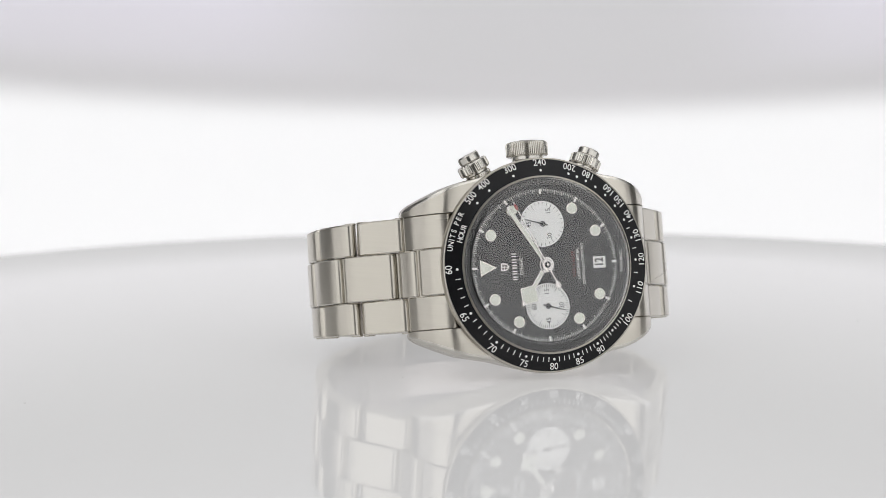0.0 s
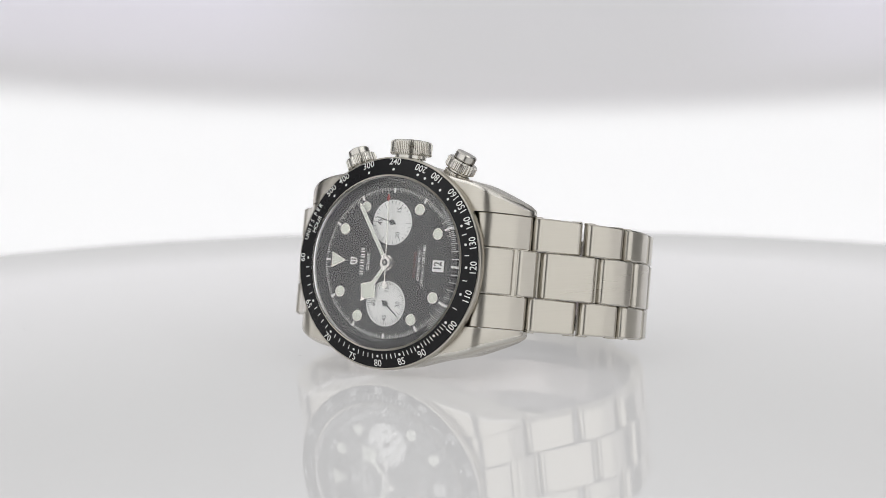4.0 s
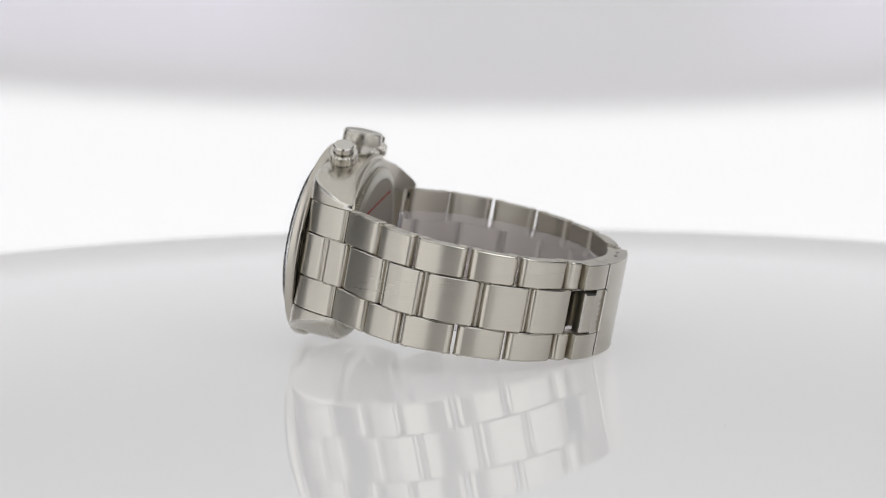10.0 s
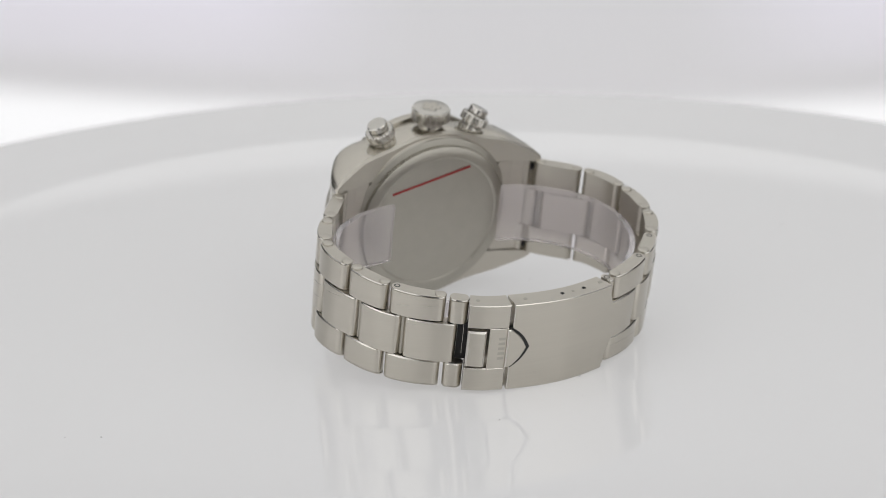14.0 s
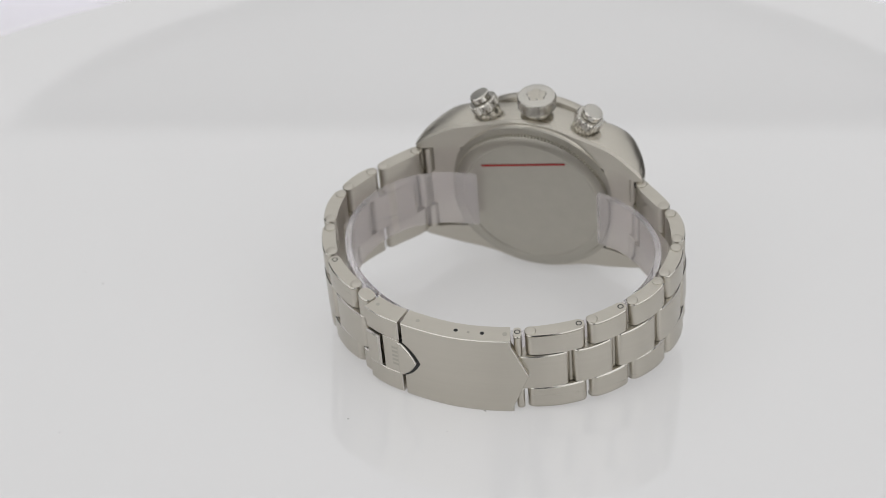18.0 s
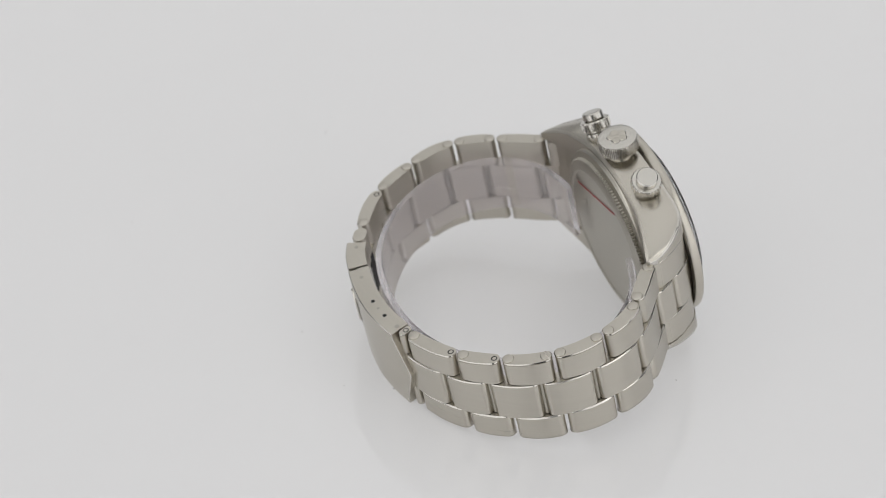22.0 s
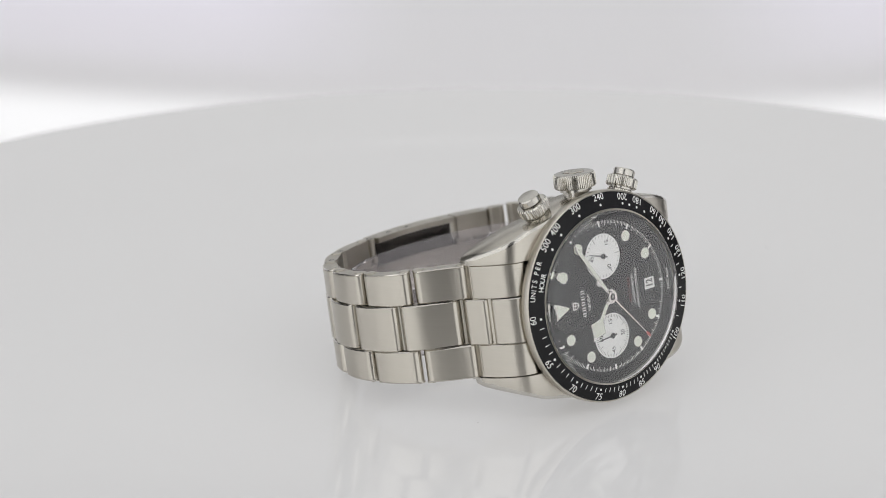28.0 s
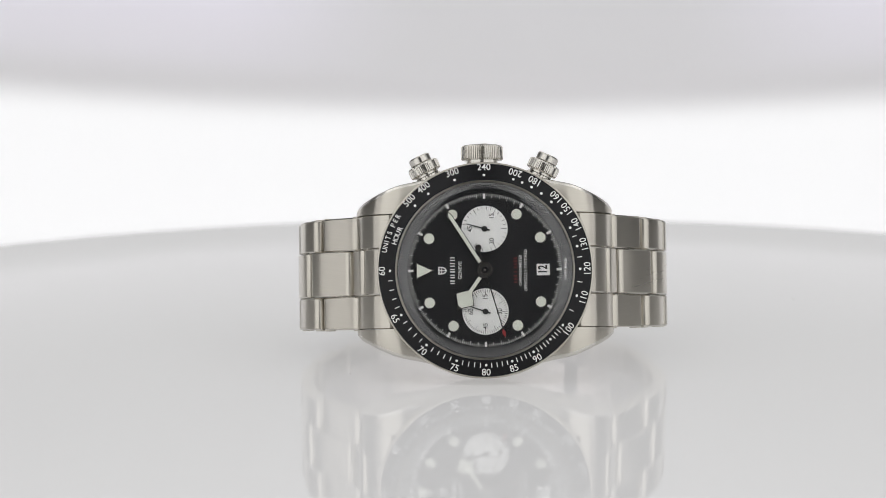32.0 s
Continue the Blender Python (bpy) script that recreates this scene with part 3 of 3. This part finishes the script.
def along(s, depth=0.0):
    """A point of the band at arc s, so high over its outside."""
    x, y = np.interp(s, ARC, CURVE[:, 0]), np.interp(s, ARC, CURVE[:, 1])
    x2, y2 = np.interp(s + 0.6, ARC, CURVE[:, 0]), np.interp(s + 0.6, ARC, CURVE[:, 1])
    x1, y1 = np.interp(s - 0.6, ARC, CURVE[:, 0]), np.interp(s - 0.6, ARC, CURVE[:, 1])
    d = math.hypot(x2 - x1, y2 - y1)
    nx, ny = -(y2 - y1) / d, (x2 - x1) / d
    return x + nx * depth, y + ny * depth


MID = (KNOT_ARC[9] + KNOT_ARC[11]) / 2


def half_width(s):
    return float(np.interp(abs(s - MID), (0, 14, 75), (9.75, 9.75, 11.0)))


def piece(s0, s1, z0, z1, thick=2.8, chamfer=0.3, round_ends=0.0, n=8, sink=0.0, bm=None, lip=0, bulge=0.36):
    """A link: a bowed slab that follows the band from s0 to s1 and from z0 to z1 (numbers or functions of s). lip: the side, 1 or -1, with a grooved, bevelled edge."""
    bm = bm or bmesh.new()
    f0 = z0 if callable(z0) else lambda s: z0
    ends = [np.array(along(s0)), np.array(along(s1))]

    def place(s, h):
        """Mostly the band's bow, a little of a straight link, and the link's own bulge."""
        k = (s - s0) / (s1 - s0)
        h = h + bulge * min(1.0, (s1 - s0) / 8) * (0.45 - (2 * k - 1) ** 2) * (h > -thick * 0.6)
        return (1 - FLAT) * np.array(along(s, h)) + FLAT * (ends[0] * (1 - k) + ends[1] * k + h * np.array([ends[0][1] - ends[1][1], ends[1][0] - ends[0][0]]) / np.linalg.norm(ends[1] - ends[0]))

    f1 = z1 if callable(z1) else lambda s: z1
    R = round_ends or 0.2
    turns = [radians(v) for v in (0, 15, 30, 45, 60, 75, 90)]
    stations = [(s0 + R * (1 - math.cos(v)) * 1.0, 1 - math.sin(v)) for v in turns]
    stations += [(s0 + R + (s1 - s0 - 2 * R) * i / n, 0.0) for i in (0.06, *range(1, n), n - 0.06)]
    stations += [(s1 - R * (1 - math.cos(v)), 1 - math.sin(v)) for v in turns[::-1]]
    rings = []
    for s, e in stations:
        lo, hi = f0(s), f1(s)
        c = chamfer
        top = e * R
        low = max(thick - e * R, top + c + 0.05)
        left = [(lo, top + c), (lo + c, top)]
        right = [(hi - c, top), (hi, top + c)]
        edge = ((0.34, 0.0), (0.31, 0.11), (0.23, 0.11), (0.21, 0.02), (0.0, 0.16))
        if lip > 0:
            right = [(hi - i, min(top + d, low - 0.02)) for i, d in edge]
        elif lip < 0:
            left = [(lo + i, min(top + d, low - 0.02)) for i, d in edge[::-1]]
        bright = {1, len(left) + len(right) - 1}
        ring = [(lo, low)] + left + right + [(hi, low)]
        out = []
        for z, d in ring:
            x, y = place(s, -d - sink)
            out.append(bm.verts.new((x, y, z)))
        rings.append(out)
    for a, b in zip(rings, rings[1:]):
        for k in range(len(a)):
            j = (k + 1) % len(a)
            f = bm.faces.new((a[k], a[j], b[j], b[k]))
            f.material_index = 1 if k in bright else 0
    bm.faces.new(rings[0])
    bm.faces.new(rings[-1][::-1])
    return bm


def arc_at(x):
    k = np.where(CURVE[:, 1] > 45)[0]
    return float(np.interp(x, CURVE[k, 0], ARC[k]))


FLAT = 0.1
bracelet = new("bracelet")
bracelet.parent = watch
bracelet["label"] = "three-row brushed steel bracelet with rivet heads"
CENTRE = 4.45
GAP = 0.40
STAGGER = 3.6


def make_links():
    left = [KNOT_ARC[k] for k in (3, 4, 5, 6, 7, 8)]
    left.append(arc_at(-11.3) - 0.6)
    right = [KNOT_ARC[k] for k in (17, 16, 15, 14, 13)]
    right.append(arc_at(18.9) + 1.7)
    top, bottom = lambda s: half_width(s), lambda s: -half_width(s)
    for run, start, sign in ((left, KNOT_ARC[0], -1), (right, KNOT_ARC[20], 1)):
        # end link between the lugs: a short middle and two longer sides
        mid = run[0] + sign * 6.0
        side = run[0] + sign * STAGGER * 0.6
        a, b = sorted((start, mid))
        part("end_link", on_watch(piece(a, b, -CENTRE + 0.1, CENTRE - 0.1, 3.4, 0.16, 1.0)), [BRUSHED, POLISH], bracelet)
        a, b = sorted((start, side))
        part("end_link", on_watch(piece(a, b, CENTRE + 0.05, 10.95, 3.4, 0.16, 0.9, sink=0.1)), [BRUSHED, POLISH], bracelet)
        part("end_link", on_watch(piece(a, b, -10.95, -CENTRE - 0.05, 3.4, 0.16, 0.9, sink=0.1)), [BRUSHED, POLISH], bracelet)
        base = prism([(sign * x, y) for x, y in ((15.8, 4.0), (15.8, 9.2), (19.0, 9.7), (23.2, 10.8), (24.5, 11.1), (24.7, 9.6), (22.9, 6.6), (19.6, 3.6))], 10.9, -10.9)
        bmesh.ops.transform(base, matrix=Matrix(((1, 0, 0, 0), (0, 0, 1, 0), (0, 1, 0, 0), (0, 0, 0, 1))), verts=base.verts)
        base = part("end_link_base", on_watch(base), CASE, bracelet, "solid underside of the end link", smooth=0)
        # black boxes paint the shade of the pin slots; nothing is cut
        for up in (1, -1):
            lo, hi = sorted((sign * 22.9, sign * 24.0)), sorted((up * 8.9, up * 10.2))
            part("pin_slot", on_watch(box((lo[0], 10.2, hi[0]), (lo[1], 11.25, hi[1]))), GAP_SHADE, base, "dark block painting the shade in the spring-bar slot", smooth=0)
        for p, q in zip([mid] + run, run):
            a, b = sorted((p, q))
            part("centre_link", on_watch(piece(a + GAP, b - GAP, -CENTRE + 0.07, CENTRE - 0.07, 2.9, 0.2, 1.1)), [BRUSHED, POLISH], bracelet)
            x, y = along(p, -1.5)
            pin = Matrix.Translation((x, y, 0))
            part("joint_tube", on_watch(lathe([(0, -4.3), (0.5, -4.3), (0.5, 4.3), (0, 4.3)], pin, 12)), BACKSTEEL, bracelet, "steel tube in the joint", smooth=40)
        joints = [side] + [s + sign * STAGGER for s in run[1:]]
        if sign > 0:
            joints[-1] = KNOT_ARC[12] + 4.4
            joints.append(arc_at(19.0) - 0.2)
        else:
            joints[-1] = arc_at(-11.3) - 2.5
            joints.append(arc_at(-11.3) - 0.2)
        for k in range(len(joints) - 1):
            a, b = sorted((joints[k], joints[k + 1]))
            for up in (1, -1):
                lo, hi = (CENTRE + 0.04, top) if up > 0 else (bottom, -CENTRE - 0.04)
                link = part("outer_link", on_watch(piece(a + 0.34, b - 0.34, lo, hi, 2.8, 0.26, min(1.3, (b - a) * 0.32), sink=0.12, lip=up)), [BRUSHED, POLISH], bracelet)
                if b - a < 6:
                    x, y = along((a + b) / 2, -1.72)
                    turn = Matrix.Translation((x, y, up * half_width(a))) @ (Matrix() if up > 0 else pose(0, 0, 0, 180))
                    part("screw", on_watch(lathe([(0.62, -0.1), (0.62, 0.015), (0.42, 0.015), (0.40, -0.05), (0, -0.05)], turn, 20, slots=[1, 1, 1, 0])), [BRUSHED, GAP_SHADE], link)
                    continue
                near, far = (a + 1.45, b - 1.45) if sign > 0 else (b - 1.45, a + 1.45)
                for s, screw in ((near, False), (far, k >= 4)):
                    x, y = along(s, -1.72)
                    turn = Matrix.Translation((x, y, up * half_width(s))) @ (Matrix() if up > 0 else pose(0, 0, 0, 180))
                    if screw:
                        part("screw", on_watch(lathe([(0.62, -0.1), (0.62, 0.015), (0.42, 0.015), (0.40, -0.05), (0, -0.05)], turn, 20, slots=[1, 1, 1, 0])), [BRUSHED, GAP_SHADE], link)
                    else:
                        part("rivet", on_watch(lathe([(1.15, -0.1), (1.15, 0.1), (1.08, 0.18), (0.95, 0.22), (0, 0.24)], turn, 28)), BRUSHED, link)


make_links()


def plate(edge0, edge1, z0, z1, thick, rise=0.0, rows=24, n=12, chamfer=0.25):
    """A bent plate whose two ends follow edge0(z) and edge1(z)."""
    bm = bmesh.new()
    zs = [z0 + (z1 - z0) * i / rows for i in range(rows + 1)]
    grids = []
    for depth, inset in ((rise - chamfer, 0.0), (rise, chamfer), (-thick, 0.0)):
        grid = []
        for i, z in enumerate(zs):
            zz = min(max(z, z0 + inset), z1 - inset)
            a, b = edge0(z) + inset, edge1(z) - inset
            line = []
            for j in range(n + 1):
                x, y = along(a + (b - a) * j / n, depth)
                line.append(bm.verts.new((x, y, zz)))
            grid.append(line)
        grids.append(grid)
    rim, top, low = grids
    for i in range(rows):
        for j in range(n):
            bm.faces.new((top[i][j], top[i][j + 1], top[i + 1][j + 1], top[i + 1][j]))
            bm.faces.new((low[i][j], low[i + 1][j], low[i + 1][j + 1], low[i][j + 1]))
    border = [(0, j) for j in range(n)] + [(i, n) for i in range(rows)] + [(rows, n - j) for j in range(n)] + [(rows - i, 0) for i in range(rows)]
    for (i, j), (k, l) in zip(border, border[1:] + border[:1]):
        f = bm.faces.new((top[i][j], rim[i][j], rim[k][l], top[k][l]))
        f.material_index = 1
        bm.faces.new((rim[i][j], low[i][j], low[k][l], rim[k][l]))
    for v in [v for v in bm.verts if not v.link_faces]:
        bm.verts.remove(v)
    return bm


def make_clasp():
    clasp = new("clasp")
    clasp.parent = watch
    clasp["label"] = "brushed steel folding clasp"
    w = 9.6

    def left_end(z):
        return arc_at(-11.3) - 3.2 * max(0.0, 1 - abs(z) / 8.2)

    def shield_edge(z):
        u = abs(z) / 4.5
        return arc_at(11.4) - 3.7 * (1 - 0.55 * u - 0.45 * u ** 3)

    cover = part("cover", on_watch(plate(left_end, lambda z: arc_at(10.75), -w, w, 0.9, 0.95, rows=40, chamfer=0.14)), [BRUSHED, POLISH], clasp, "brushed clasp cover with pointed end")
    for z in (-w + 0.02, w - 1.12):
        part("cover_side", on_watch(plate(lambda v: arc_at(-11.3) + 0.1, lambda v: arc_at(11.0) - 0.05, z, z + 1.1, 3.3, -0.88, rows=3, chamfer=0.02)), [BRUSHED, POLISH], cover)
    # black plate set in the open gap; its shade is painted
    part("recess", on_watch(plate(lambda z: arc_at(18.8), lambda z: arc_at(18.8) + 3.2, -4.3, 4.3, 3.0, -2.3, rows=4, n=4, chamfer=0.05)), GAP_SHADE, clasp, "dark plate painting the shade beside the last link")
    part("block", on_watch(plate(lambda z: arc_at(11.45), lambda z: arc_at(19.0), -w, -4.5, 3.2, 0.9, rows=6, chamfer=0.14)), [BRUSHED, POLISH], clasp, "brushed clasp end block")
    part("block", on_watch(plate(lambda z: arc_at(11.45), lambda z: arc_at(19.0), 4.5, w, 3.2, 0.9, rows=6, chamfer=0.14)), [BRUSHED, POLISH], clasp, "brushed clasp end block")
    # black sheet on the cover that paints the raised tip's shadow
    part("catch_shade", on_watch(plate(lambda z: shield_edge(z) - 0.75, lambda z: arc_at(11.5), -4.4, 4.4, 0.3, 0.97, rows=28, chamfer=0.01)), [GAP_SHADE, GAP_SHADE], clasp, "dark plate painting the shade round the catch tip", smooth=0)
    part("catch", on_watch(plate(lambda z: arc_at(11.45), lambda z: arc_at(15.15), -4.46, 4.46, 1.6, 0.93, rows=12, chamfer=0.06)), [BRUSHED, POLISH], clasp, "flat plate of the catch")
    part("catch_tip", on_watch(plate(shield_edge, lambda z: arc_at(11.75), -4.3, 4.3, -0.9, 1.4, rows=28, chamfer=0.2)), [BRUSHED, POLISH], clasp, "raised shield-shaped point of the catch")
    part("catch_lip", on_watch(plate(lambda z: arc_at(15.7), lambda z: arc_at(18.9), -4.0, 4.0, 0.6, 1.45, rows=8, n=6, chamfer=0.35)), [BRUSHED, POLISH], clasp, "raised lip of the catch")
    part("folding_blade", on_watch(plate(lambda z: arc_at(-17.5), lambda z: arc_at(22.0), -3.6, 3.6, 2.9, -2.3, rows=8, n=30, chamfer=0.1)), [POLISH, POLISH], clasp, "shiny steel folding blade")
    # added dark plate that paints the shade inside the hollow cover
    part("cover_shade", on_watch(plate(lambda z: arc_at(-10.9), lambda z: arc_at(10.6), -w + 1.2, w - 1.2, 1.3, -0.95, rows=4, n=20, chamfer=0.03)), [SHADED_STEEL, SHADED_STEEL], cover, "inside of the clasp cover, cavity shade painted dark")
    for k in range(5):
        z = -2.2 + k * 1.1
        bm = plate(lambda v: arc_at(12.0), lambda v: arc_at(13.3), z - 0.3, z + 0.3, 0.1, 0.945, rows=2, n=3, chamfer=0.005)
        part("engraved_bar", on_watch(bm), BACKSTEEL, clasp, "faint engraved bar", smooth=0)
    # pin holes are flat black discs, their shade put in as colour
    for x, r, m in ((-0.3, 0.42, GAP_SHADE), (-2.9, 0.3, BACKSTEEL), (-5.7, 0.42, GAP_SHADE), (8.0, 0.42, BACKSTEEL), (-10.2, 0.5, BACKSTEEL), (17.6, 0.42, BACKSTEEL)):
        for up in (1, -1):
            px, py = along(arc_at(x), -1.3)
            turn = Matrix.Translation((px, py, up * w)) @ (Matrix() if up > 0 else pose(0, 0, 0, 180))
            part("pin_hole" if m is GAP_SHADE else "pin", on_watch(lathe([(r, -0.2), (r, 0.03), (0, 0.03)], turn, 18)), m, cover)


make_clasp()


def make_film():
    """A clear protective strip along the inside of the band."""
    bm = bmesh.new()
    rings = []
    shared = [(26.0, 17.0), (31.0, 23.5), (32.8, 31.5), (31.0, 40.0), (26.0, 47.8), (18.0, 54.2), (9.0, 57.4)]
    line = spline([(-15.4, 11.7), (-20.0, 13.0)] + [(-x - 0.4, y) for x, y in shared] + [(0, 58.2)] + shared[::-1] + [(19.8, 13.6), (15.5, 12.6), (11.4, 12.1)], 10)
    for i, (x, y) in enumerate(line):
        tx, ty = line[min(i + 1, len(line) - 1)] - line[max(i - 1, 0)]
        d = math.hypot(tx, ty)
        nx, ny = ty / d, -tx / d
        rings.append([bm.verts.new((x + nx * h, y + ny * h, z)) for h, z in ((0, -6.6), (0, 6.6), (1.2, 6.6), (1.2, -6.6))])
    for a, b in zip(rings, rings[1:]):
        for k in range(4):
            bm.faces.new((a[k], a[(k + 1) % 4], b[(k + 1) % 4], b[k]))
    bm.faces.new(rings[0])
    bm.faces.new(rings[-1][::-1])
    ob = part("protective_film", on_watch(bm), FILM, watch, "clear plastic protective strip inside the bracelet")
    ob.visible_shadow = False


make_film()


def motions():
    turns = [(t, pose(0, 0, 0, 0, 0, turn)) for t, turn, _ in TURNS]
    walk(watch, turns)
    walk(turntable, turns)
    # backdrop keyed with the camera's rise, so it keeps its place in view
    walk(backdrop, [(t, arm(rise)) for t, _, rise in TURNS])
    walk(second, [(float(t), turned(SECOND_BASE, 64.0 + 5.93 * t)) for t in range(0, 33, 8)])
    walk(small, [(float(t), turned(SMALL_BASE, 195.0 + 5.75 * t)) for t in range(0, 33, 8)])


motions()
